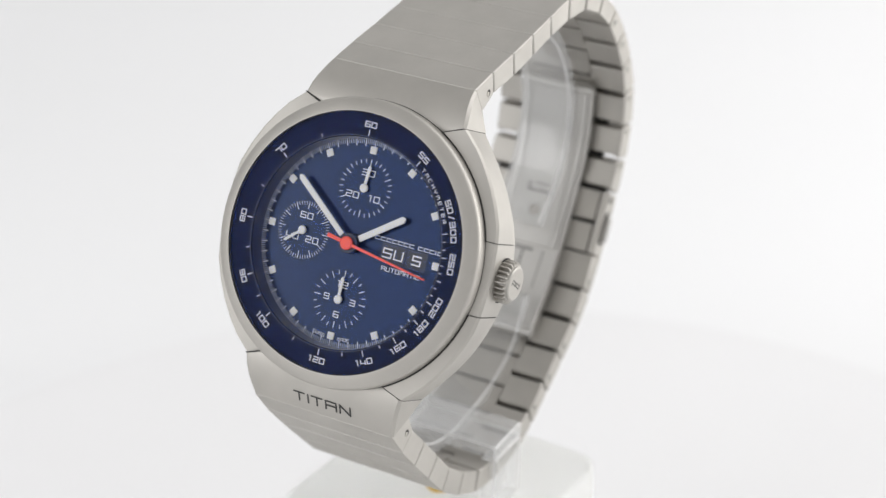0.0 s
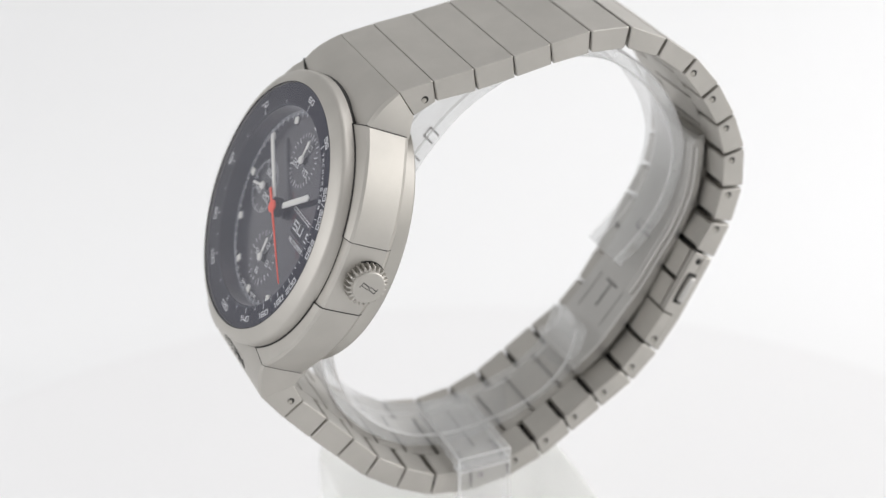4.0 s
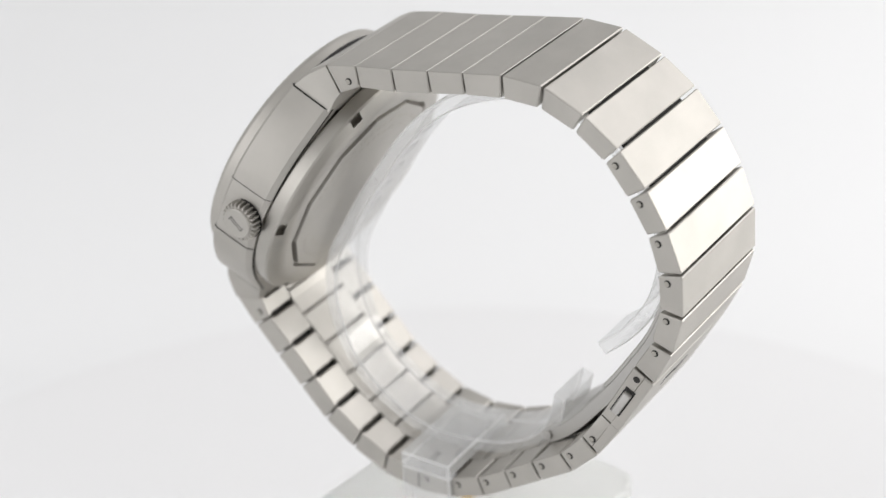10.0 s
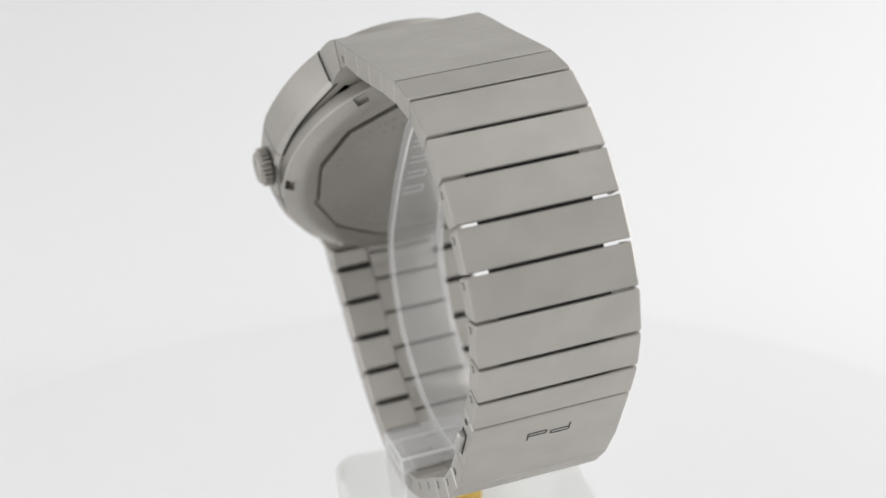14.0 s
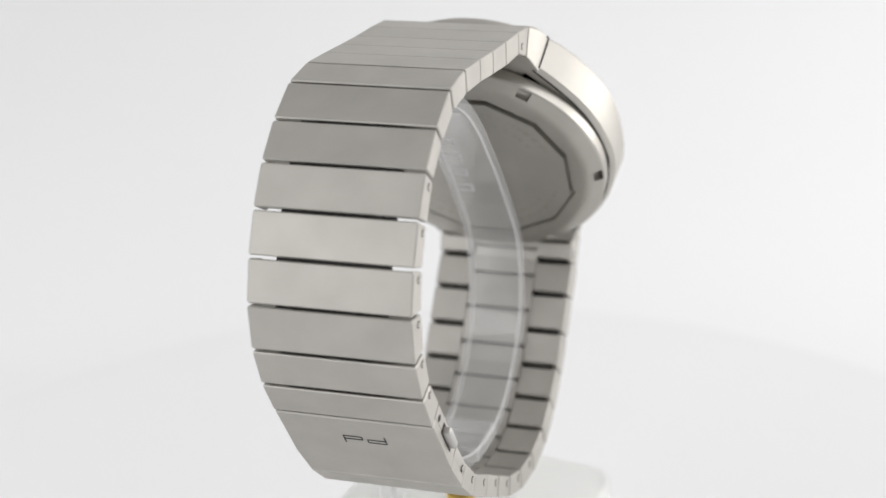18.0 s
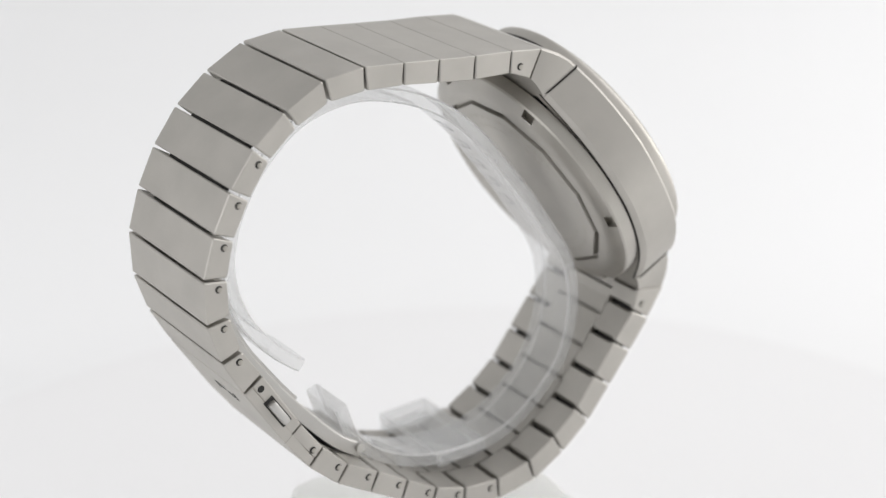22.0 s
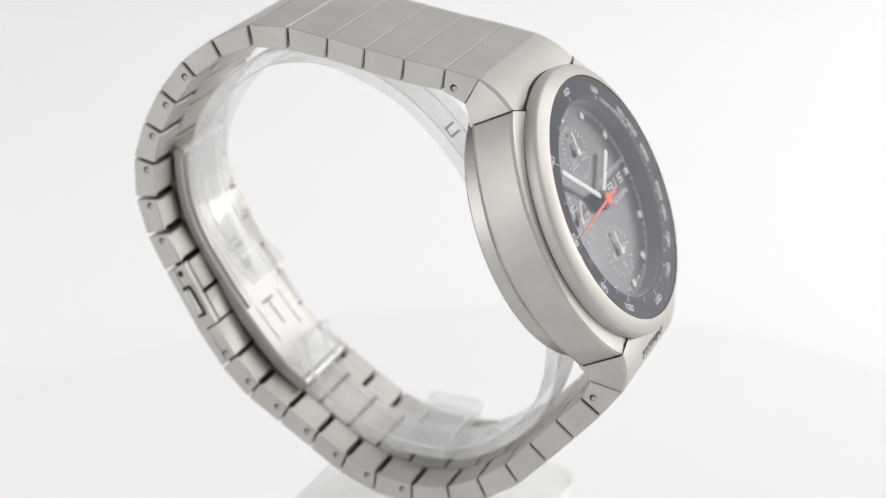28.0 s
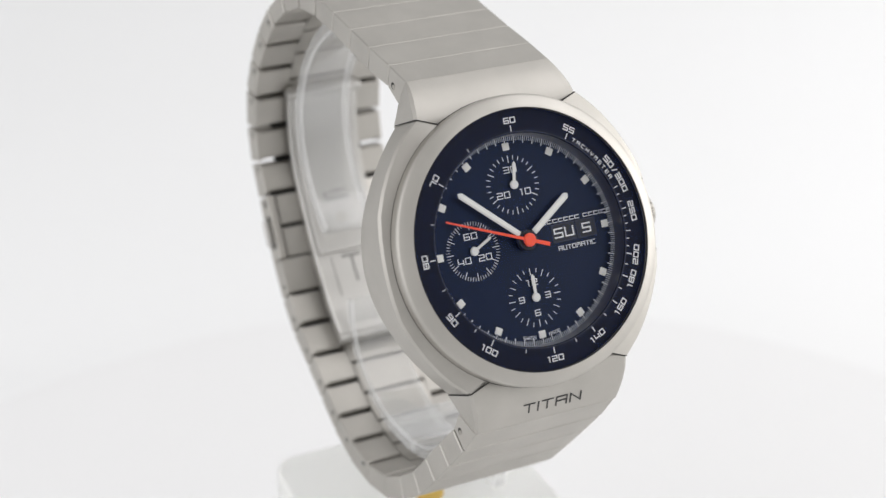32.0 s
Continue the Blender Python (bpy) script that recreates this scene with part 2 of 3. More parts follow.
# ---------------------------------------------------------------- the watch
watch = tagged(new("wristwatch"), "grey titanium chronograph wristwatch with dark blue dial on a clear stand", "watch")
TILT = radians(26.2)
DIALMID = Vector((0, -24.58, 0))
# the case's own space: x to three o'clock, y to twelve, z out of the dial, from the dial's middle
CASE = Matrix.Translation(DIALMID * MM) @ Matrix(((1, 0, 0, 0), (0, math.sin(TILT), -math.cos(TILT), 0), (0, math.cos(TILT), math.sin(TILT), 0), (0, 0, 0, 1)))


def from_case(v, n):
    """(y, z) in the watch's space of the point v towards twelve and n out of the dial, in millimetres."""
    return (DIALMID.y + v * math.sin(TILT) - n * math.cos(TILT), v * math.cos(TILT) + n * math.sin(TILT))


FLARE = (0, 0.1, 0.7, 0.82, 0.75, 0.66, 0.66, 0.34, 0.07, 0)


def case_outline(grow=0.0, top=19.0, flare=0.0):
    """The case seen on the dial; flare 1: its upper edge, which bulges over the wrist side's."""
    half = [(9.4, top - 1.15), (12.8, top), (14.4, 17.0), (15.9, 15.1), (17.6, 12.7), (19.1, 10.0), (20.2, 7.2), (21.0, 4.2), (21.45, 1.6), (21.55, 0.0)]
    half = [(x + f * flare, y) for (x, y), f in zip(half, FLARE)]
    right = half + [(x, -y) for x, y in half[-2::-1]]
    return [(x + grow * (1 if x > 0 else -1), y) for x, y in right] + [(-x - grow, y) for x, y in right[::-1]]


def build_case():
    # the body between the end pieces, bevelled towards the dial and the wrist
    rings = [[(x, y, n) for x, y in case_outline(g, 18.86, f)] for g, n, f in ((-2.6, -7.0, 0), (-0.62, -6.98, 0), (-0.02, -6.25, 0.14), (0.0, -3.6, 0.55), (-0.05, -0.45, 1), (-0.4, -0.05, 1))]
    shoulder = []
    for x, y, n in rings[-1]:
        f = min(1.0, 19.4 / math.hypot(x, y))
        shoulder.append((x * f, y * f, 0.45))
    bm = bmesh.new()
    loft(bm, rings + [shoulder], caps=False)
    part("case_body", bm, TITANIUM, watch, m=CASE, smooth=22)
    # bezel
    bz = lathe([(18.12, 2.4), (18.12, 3.02), (18.2, 3.1), (18.35, 3.08), (19.85, 2.3), (20.08, 2.1), (20.2, 1.85), (20.25, 1.5), (20.25, -0.3), (19.8, -0.9), (17.0, -0.9), (17.0, 0.2)], 160)
    bezel = part("bezel", bz, TITANIUM, watch, m=CASE, smooth=30)
    # dark ring added to draw the gap line between crystal and bezel
    part("crystal_gap_line", lathe([(18.08, 2.9), (18.08, 3.07), (18.2, 3.1), (18.24, 3.05)], 160), DARK, bezel, "thin dark ring drawn along the gap round the crystal")
    # dark band on the bezel's wall, painting the shadow gap below it
    part("bezel_gap_shade", lathe([(20.26, -0.35), (20.29, -0.35), (20.29, 0.30), (20.26, 0.34)], 120), DARK, bezel)
    # the printed ring under the glass, its inner wall, the dial and the glass
    ring = lathe([(18.15, 2.55), (14.9, 2.55), (14.75, 2.4), (14.65, 0.15), (14.9, 0.1), (18.15, 2.3)], 160)
    ring = part("tachymeter_ring", ring, RING, watch, "blue-black tachymeter ring with white numerals", CASE, 30)
    part("rehaut", lathe([(14.72, 2.42), (14.62, 0.02)], 128), REHAUT, ring)
    # lighter thin ring, painted where the glass's inner reflection begins
    part("reflection_edge", lathe([(14.86, 2.53), (14.86, 2.57), (15.0, 2.57)], 128), FRAMEGREY, ring)
    dial = part("dial", lathe([(0, 0), (14.8, 0), (14.8, -0.6), (0, -0.6)], 128), DIAL, watch, "matt midnight blue dial with three subdials", CASE, 30)
    glass = part("crystal", lathe([(0, 3.02), (18.1, 3.02)], 128), SAPPHIRE, watch, "flat anti-glare sapphire crystal", CASE, 0)
    glass.visible_shadow = False
    # back
    prof = [(19.2, -6.6), (20.25, -7.06), (20.5, -7.25), (20.5, -9.15), (20.3, -9.42), (19.0, -10.12), (18.0, -10.4), (17.2, -10.42)]
    shell = lathe(prof, 120)
    cut = []
    for f in shell.faces:
        c = f.calc_center_median() / MM
        if -9.95 < c.z < -9.6 and math.degrees(math.atan2(c.y, c.x)) % 60 < 6:
            cut.append(f)
    got = bmesh.ops.extrude_face_region(shell, geom=cut)
    for v in (g for g in got["geom"] if isinstance(g, bmesh.types.BMVert)):
        r = Vector((v.co.x, v.co.y, 0)).normalized()
        v.co += (r * -0.95 + Vector((0, 0, 0.65))) * MM
    bmesh.ops.delete(shell, geom=cut, context="FACES_ONLY")
    bk = part("case_back", shell, TITANIUM_BACK, watch, "round titanium case back with tool notches", CASE, 25)
    def twelve(i, r):
        a = math.radians(3 * i)
        return r * math.cos(radians(15)) / math.cos(a % radians(30) - radians(15))
    pb = bmesh.new()
    loft(pb, [[(r(i) * math.cos(radians(3 * i)), r(i) * math.sin(radians(3 * i)), n) for i in range(120)] for r, n in
              ((lambda i: 17.25, -10.42), (lambda i: twelve(i, 16.2), -10.42), (lambda i: twelve(i, 16.1), -9.7), (lambda i: twelve(i, 15.55), -9.7), (lambda i: twelve(i, 15.42), -10.7))], caps=False)
    part("back_ring", pb, TITANIUM_BACK, bk, "faceted inner rim", at(0, 0, 0, 17), 20)
    plate = slab([(15.42 * math.cos(radians(30 * i)), 15.42 * math.sin(radians(30 * i))) for i in range(12)], -10.702, -9.9)
    part("back_plate", plate, TITANIUM_BACK, bk, "twelve-sided engraved back plate", at(0, 0, 0, 17))
    random.seed(5)
    for r, a0, a1 in ((13.2, 20, 165), (13.2, 200, 340), (11.4, 30, 150), (11.4, 215, 330)):
        eb, a = bmesh.new(), a0
        while a < a1:
            w = random.uniform(0.5, 1.4)
            add_box(eb, Matrix.Rotation(radians(a), 4, "Z") @ Matrix.Translation(Vector((r, 0, -10.705)) * MM), 0.7, w * 0.7, 0.03)
            a += math.degrees((w + 0.45) / r)
        part("engraving", eb, PIN, bk)
    return ring, dial, bk


ring, dial, case_back = build_case()


def end_piece(sign, name):
    """The curved piece that leads from the case into the bracelet; sign: +1 at twelve o'clock, -1 at six."""
    outer = [(15.0, -0.7), (17.6, -0.25), (17.88, -0.2), (19.0, -0.1), (20.5, -0.55), (22.0, -1.3), (23.3, -2.25), (24.4, -3.25)]
    if sign < 0:
        outer[3:] = [(19.0, 0.0), (20.6, -0.3), (22.2, -0.98), (23.6, -1.9), (24.78, -2.95)]
    inner = [(15.0, -6.6), (17.6, -6.9), (17.8, -6.9), (18.75, -7.0), (19.4, -6.95), (20.2, -6.85), (21.0, -6.85), (21.75, -6.95)]
    wide = [9.2, 9.3, 9.5, 12.75, 12.55, 12.2, 11.85, 11.5]
    facet = [0.2, 0.2, 0.25, 0.4, 0.45, 0.45, 0.4, 0.25]
    bm = bmesh.new()
    rings = []
    for (vo, no), (vi, ni), w, c in zip(outer, inner, wide, facet):
        d = Vector((vi - vo, ni - no)).normalized() * c * 0.9
        rings.append([(w - c, vo * sign, no), (w, vo * sign + d.x * sign, no + d.y), (w, vi * sign, ni), (-w, vi * sign, ni), (-w, vo * sign + d.x * sign, no + d.y), (-w + c, vo * sign, no)])
    loft(bm, rings)
    return part(name, bm, TITANIUM, watch, m=CASE, smooth=28)


end_top = end_piece(1, "end_piece")
end_low = end_piece(-1, "end_piece")

# joints of the bracelet from the twelve o'clock end round to the six o'clock end: outer (y, z) and inner (y, z)
JOINTS = [((-5.7, 21.1), (-5.3, 17.9)), ((0.45, 21.8), (0.9, 18.4)), ((6.45, 22.65), (6.85, 19.35)), ((12.2, 23.5), (12.55, 20.35)),
          ((18.4, 24.35), (18.4, 21.0)), ((24.85, 24.0), (24.3, 20.75)), ((31.0, 21.05), (29.5, 18.5)), ((36.1, 17.2), (34.0, 15.0)),
          ((40.2, 12.25), (37.5, 10.4)), ((43.3, 6.75), (40.4, 5.4)), ((45.5, 0.8), (42.0, 0.1)), ((45.7, -5.85), (42.2, -5.4)),
          ((44.1, -11.9), (41.0, -10.9)), ((41.3, -17.6), (38.25, -15.6)), ((35.8, -27.1), (33.0, -25.1)), ((32.3, -32.4), (29.8, -30.0)),
          ((28.0, -36.7), (26.0, -34.2)), ((22.6, -40.2), (21.0, -37.3)), ((17.4, -43.5), (16.1, -40.6)), ((12.4, -46.7), (11.2, -43.7)),
          ((6.6, -49.0), (6.2, -45.6)), ((0.17, -49.87), (0.2, -46.4)), ((-6.62, -48.85), (-5.7, -45.35)), ((-12.24, -45.98), (-10.6, -42.7)),
          ((-17.34, -42.2), (-15.1, -39.3)), ((-21.7, -37.4), (-18.9, -34.9)), ((-25.85, -32.7), (-22.9, -30.2)), ((-29.7, -28.15), (-26.7, -26.0))]
JOINTS = [((a, b + 0.17), (c, d + 0.17)) for (a, b), (c, d) in JOINTS]
CLASP = 13
HALF = 11.4


def lerp2(a, b, f):
    return (a[0] + (b[0] - a[0]) * f, a[1] + (b[1] - a[1]) * f)


def link(o0, i0, o1, i1, gap, open_in=0.05, stepped=False, edge=0.18):
    """One bracelet link: a bar with softened edges, set back from its joints by half a gap. A stepped link has
    open slots on the wrist side and a sunk middle for the hinge tongues."""
    l, li = math.dist(o0, o1), math.dist(i0, i1)

    def section(x, wider, sunk=0.0, shrink=0.0):
        e, ei = gap / 2 / l, (gap / 2 + wider) / li
        a0, a1 = lerp2(i0, o0, sunk), lerp2(i1, o1, sunk)
        quad = [Vector(q) for q in (lerp2(o0, o1, e), lerp2(o0, o1, 1 - e), lerp2(a0, a1, 1 - ei), lerp2(a0, a1, ei))]
        mid = sum(quad, Vector((0, 0))) / 4
        quad = [q + (mid - q).normalized() * shrink for q in quad]
        ring = []
        for j, q in enumerate(quad):
            for other in (quad[j - 1], quad[(j + 1) % 4]):
                p = q + (other - q).normalized() * edge
                ring.append((x, p.x, p.y))
        return ring
    if stepped:
        half = [(HALF, 0.05, 0, 0.2), (HALF - 0.16, 0.05, 0, 0), (10.75, 0.05, 0, 0), (10.6, open_in, 0, 0), (5.5, open_in, 0, 0), (5.46, open_in, 0.42, 0)]
    else:
        half = [(HALF, open_in, 0, 0.2), (HALF - 0.16, open_in, 0, 0)]
    bm = bmesh.new()
    loft(bm, [section(-x, w, k, h) for x, w, k, h in half] + [section(x, w, k, h) for x, w, k, h in half[::-1]])
    return bm


def pin_at(parent, y, z, hollow=False):
    for s in (1, -1):
        m = Matrix.Translation(Vector((s * (HALF - 0.02), y, z + 0.12)) * MM) @ Matrix.Rotation(radians(90 * s), 4, "Y")
        # flat black disc, the shade of the sunk hole put into its colour
        part("pin_hole_shade", lathe([(0, 0.03), (0.54, 0.03)], 20), DARK, parent, m=m, smooth=0)
        if not hollow:
            part("pin", lathe([(0, 0.08), (0.3, 0.08), (0.37, 0.05), (0.37, 0)], 20), PIN, parent, m=m @ at(0.1 * s, -0.16, 0))


def bracelet():
    seam_t, seam_l = (from_case(24.4, -3.25), from_case(21.75, -6.95)), (from_case(-24.78, -2.95), from_case(-21.75, -6.95))
    first = part("link", link(*seam_t, *JOINTS[0], 0.1, 0.05, False, 0.07), TITANIUM, watch)
    pin_at(first, -7.0, 18.55)
    last = part("link", link(*JOINTS[-1], *seam_l, 0.16, 0.4, True, 0.12), TITANIUM, watch)
    pin_at(last, -28.5, -25.4)
    last.matrix_local = at(-0.2, 0, 0)
    for k in range(len(JOINTS) - 1):
        (o0, i0), (o1, i1) = JOINTS[k], JOINTS[k + 1]
        if k in (CLASP, CLASP + 1):
            continue
        gap = 0.1 if k < 4 else ((0.42 if k < CLASP - 2 else 0.6) if k < CLASP else 0.24)
        ob = part("link", link(o0, i0, o1, i1, gap, 0.13 if k < 5 else 0.32, k >= 5, 0.08 if k < 4 else 0.18), TITANIUM, watch)
        ob.matrix_local = at(-0.35 * max(0.0, min(1.0, (k - 17) / 5)), 0, 0)
        if 7 <= k < CLASP:
            y, z = lerp2(lerp2(o0, i0, 0.62), lerp2(o1, i1, 0.62), 0.24)
            pin_at(ob, y, z)
        if CLASP < k <= 20:
            y, z = lerp2(lerp2(o0, i0, 0.62), lerp2(o1, i1, 0.62), 0.76)
            pin_at(ob, y, z)
        # a filler inside the joint, its black standing for the gap's shade
        if k >= 4:
            t = Vector((o1[0] - o0[0], o1[1] - o0[1])).normalized() * 0.5
            d = Vector((i1[0] - o1[0], i1[1] - o1[1])).normalized() * 0.55
            c = Vector(lerp2(o1, i1, 0.46))
            wide = 7.8 if k < CLASP - 1 else (9.9 if k == CLASP - 1 else 10.9)
            part("joint_filler", prism([c + t + d, c + t - d, c - t - d, c - t + d], -wide, wide), DARK, ob, smooth=0)
        # the hinge tongue that reaches over the next joint on the wrist side
        if k >= 5 and k != CLASP - 1:
            i2, o2 = (JOINTS[k + 2][1], JOINTS[k + 2][0]) if k + 2 < len(JOINTS) else (seam_l[1], seam_l[0])
            spans = [[(0.5, i0, i1, o0, o1), (1.0, i0, i1, o0, o1), (0.5, i1, i2, o1, o2)]]
            if k == len(JOINTS) - 2:
                spans.append([(0.5, i1, i2, o1, o2), (1.08, i1, i2, o1, o2)])
            if k in (5, CLASP + 2):
                spans.append([(0.0, i0, i1, o0, o1), (0.5, i0, i1, o0, o1)])
            for span in spans:
                low, high = [], []
                for j, (f, ia, ib, oa, ob_) in enumerate(span):
                    f += 0.045 if j == 0 else (-0.045 if j == len(span) - 1 else 0)
                    low.append(lerp2(lerp2(ia, ib, f), lerp2(oa, ob_, f), -0.012))
                    high.append(lerp2(lerp2(ia, ib, f), lerp2(oa, ob_, f), 0.24))
                part("hinge_tongue", prism(low + high[::-1], -5.4, 5.4, 0.07), TITANIUM, ob)


bracelet()


def clasp():
    (o0, i0), (o1, i1), (o2, i2) = JOINTS[CLASP], JOINTS[CLASP + 1], JOINTS[CLASP + 2]
    m0, m1, m2 = (lerp2(o, i, 0.46) for o, i in ((o0, i0), (o1, i1), (o2, i2)))
    plate = [lerp2(o0, o1, 0.01), lerp2(o0, o1, 0.93), lerp2(o1, o2, 0.12), lerp2(o1, o2, 0.975), lerp2(m1, m2, 0.97), m1, lerp2(m0, m1, 0.012)]
    cover = part("clasp_cover", prism(plate, -HALF, HALF, 0.2, 1), TITANIUM, watch, "smooth titanium clasp cover with an engraved mark")

    def inside(f0, f1, ma, mb, ia, ib, deep=1.0):
        """The section of a piece on the wrist side of the cover, between the fractions f0 and f1 of its length."""
        up = [lerp2(lerp2(ma, mb, f), lerp2(ia, ib, f), -0.05) for f in (f0, f1)]
        return up + [lerp2(lerp2(ma, mb, f), lerp2(ia, ib, f), deep) for f in (f1, f0)]
    for s in (1, -1):
        lo, hi = sorted((s * 10.1, s * HALF))
        part("side_wall", prism(inside(0.012, 0.99, m0, m1, i0, i1), lo, hi, 0.12), TITANIUM, cover)
    for f0, f1 in ((0.03, 0.48), (0.54, 0.98)):
        part("inner_link", prism(inside(f0, f1, m0, m1, i0, i1, 1.06), -9.9, 9.9, 0.16, 2), TITANIUM, cover)
    part("inner_link", prism(inside(0.015, 0.97, m1, m2, i1, i2), -HALF + 0.03, HALF - 0.03, 0.16, 2), TITANIUM, cover)
    # added fillers; their black paints the shade between the inner links
    part("joint_filler", prism(inside(0.0, 1.0, m0, m1, i0, i1, 0.35), -9.8, 9.8), DARK, cover, smooth=0)
    part("joint_filler", prism(inside(0.9, 1.1, m1, m2, i1, i2, 0.4), -10.9, 10.9), DARK, cover, smooth=0)
    along = Vector((0, o1[0] - o0[0], o1[1] - o0[1])).normalized()
    out = Vector((0, o0[0] - i0[0], o0[1] - i0[1]))
    out = (out - along * out.dot(along)).normalized()
    pin_at(cover, 38.7, -17.45, True)
    pin_at(cover, 31.55, -29.75)
    for s in (1, -1):
        c = (along.copy(), out.copy(), Vector((1, 0, 0)))
        base = Matrix(((c[2].x, c[0].x, c[1].x, s * HALF * MM), (c[2].y, c[0].y, c[1].y, 36.5 * MM), (c[2].z, c[0].z, c[1].z, -21.6 * MM), (0, 0, 0, 1)))
        # thin black plate that paints the slot's shade round the button
        part("button_slot_shade", box(-0.03, 0.03, -2.7, 2.7, -0.85, 0.85), DARK, cover, m=base, smooth=0)
        part("push_button", box(-0.6 if s > 0 else -1.1, 1.0 if s > 0 else 0.6, -2.2, 2.2, -0.62, 0.62, 0.4, 3), STEEL, cover, "polished steel push button", base)
    # the engraved mark, drawn as plain strokes
    face = Vector((0, (o0[0] + o1[0]) / 2, (o0[1] + o1[1]) / 2))
    mid = Vector((-0.3, 0, 0)) + face + out * 0.03
    xs = Vector((-1, 0, 0))
    ys = -along
    m = Matrix(((xs.x, ys.x, out.x, mid.x * MM), (xs.y, ys.y, out.y, mid.y * MM), (xs.z, ys.z, out.z, mid.z * MM), (0, 0, 0, 1)))
    bm = bmesh.new()
    for x0, x1, y0, y1 in ((-3.0, -0.4, 0.56, 0.76), (-3.1, -0.4, -0.20, 0.0), (-3.15, -2.95, -1.15, 0.68), (-0.45, -0.28, -0.12, 0.66),
                           (0.4, 3.1, -0.0, 0.20), (0.4, 3.0, -0.76, -0.56), (2.95, 3.15, -0.68, 1.15), (0.28, 0.45, -0.66, 0.12)):
        add_box(bm, at((x0 + x1) / 2, (y0 + y1) / 2, 0.0), x1 - x0, y1 - y0, 0.05)
    part("engraved_mark", bm, ENGRAVED, cover, m=m, smooth=0)
    for s in (1, -1):
        seam = prism([lerp2(o1, i1, 0.0), lerp2(o1, i1, 0.98), (i1[0] + 0.12, i1[1] - 0.1), (o1[0] + 0.12, o1[1] - 0.1)], HALF - 0.02, HALF + 0.012)
        part("cover_seam", seam, DARK, cover, m=Matrix.Diagonal((s, 1, 1, 1)), smooth=0)
    # the folding blade on the wrist side
    path = smooth_path([(40.7, 1.6), (40.8, -0.8), (40.6, -5.0), (39.9, -9.0), (38.0, -13.8), (35.2, -18.4), (32.0, -23.2), (28.7, -27.4), (26.1, -30.6), (23.6, -33.2), (20.5, -35.5)], 3)
    bl = bmesh.new()
    rings = []
    for j, p in enumerate(path):
        a, b = path[max(0, j - 1)], path[min(len(path) - 1, j + 1)]
        t = Vector((b[0] - a[0], b[1] - a[1])).normalized()
        inn = Vector((t.y, -t.x))
        back = -0.75 - 0.8 * max(0.0, min(1.0, (-19 - p[1]) / 6))
        section = ((6.2, back), (6.2, 0.3), (6.0, 0.5), (-6.0, 0.5), (-6.2, 0.3), (-6.2, back))
        rings.append([(x, p[0] + inn.x * h, p[1] + inn.y * h) for x, h in section])
    loft(bl, rings)
    blade = part("clasp_blade", bl, STEEL, watch, "curved polished steel folding clasp blade")

    def on_blade(f, lift=0.52):
        j = int(f * (len(path) - 2))
        t = (path[j + 1] - path[j]).normalized()
        al, inn = Vector((0, t.x, t.y)), Vector((0, t.y, -t.x))
        if inn.y > 0:
            inn = -inn
        p = path[j] + Vector((inn.y, inn.z)) * lift
        xs = al.cross(inn)
        return Matrix(((xs.x, al.x, inn.x, 0), (xs.y, al.y, inn.y, p.x * MM), (xs.z, al.z, inn.z, p.y * MM), (0, 0, 0, 1)))
    # the upper half lies on the lower one
    last = int(0.655 * (len(path) - 1))
    ub, rings = bmesh.new(), []
    for j in range(1, last + 1):
        t = (path[j + 1] - path[j - 1]).normalized()
        nrm = Vector((t.y, -t.x))
        ring = []
        for x, h in ((5.5, 0.45), (5.5, 0.85), (5.3, 1.0), (4.5, 1.0), (4.42, 0.9), (4.3, 1.0), (-4.3, 1.0), (-4.42, 0.9), (-4.5, 1.0), (-5.3, 1.0), (-5.5, 0.85), (-5.5, 0.45)):
            q = path[j] + nrm * h
            ring.append((x, q.x, q.y))
        rings.append(ring)
    loft(ub, rings)
    part("upper_leaf", ub, STEEL, blade)
    mk = bmesh.new()
    add_box(mk, at(0, 0.5, 0), 4.6, 0.45, 0.05)
    add_box(mk, at(-0.2, -0.7, 0), 2.6, 0.3, 0.05)
    add_box(mk, at(2.0, -0.2, 0), 0.4, 1.2, 0.05)
    part("lock_slot", mk, SLOT, blade, m=on_blade(0.49, 1.0), smooth=0)
    part("rivet", lathe([(0, 0.10), (0.5, 0.10), (0.6, 0.02), (0.85, 0.12), (1.0, 0.03), (1.0, 0)], 24), PIN, blade, m=on_blade(0.58, 0.98))
    mk = bmesh.new()
    add_box(mk, at(0, -0.9, 0), 3.4, 0.5, 0.05)
    add_box(mk, at(0, 1.4, 0), 0.4, 4.4, 0.05)
    add_box(mk, at(-3.6, 2.2, 0), 0.15, 6.6, 0.05)
    add_box(mk, at(3.6, 2.2, 0), 0.15, 6.6, 0.05)
    part("lock_slot", mk, SLOT, blade, m=on_blade(0.71), smooth=0)
    for y, z in ((40.4, 0.6), (20.9, -35.3)):
        rod = lathe([(0, -6.6), (0.75, -6.6), (0.85, -6.4), (0.85, 6.4), (0.75, 6.6), (0, 6.6)], 20)
        part("blade_axle", rod, STEEL, blade, m=Matrix.Translation(Vector((0, y, z)) * MM) @ Matrix.Rotation(radians(90), 4, "Y"))


clasp()


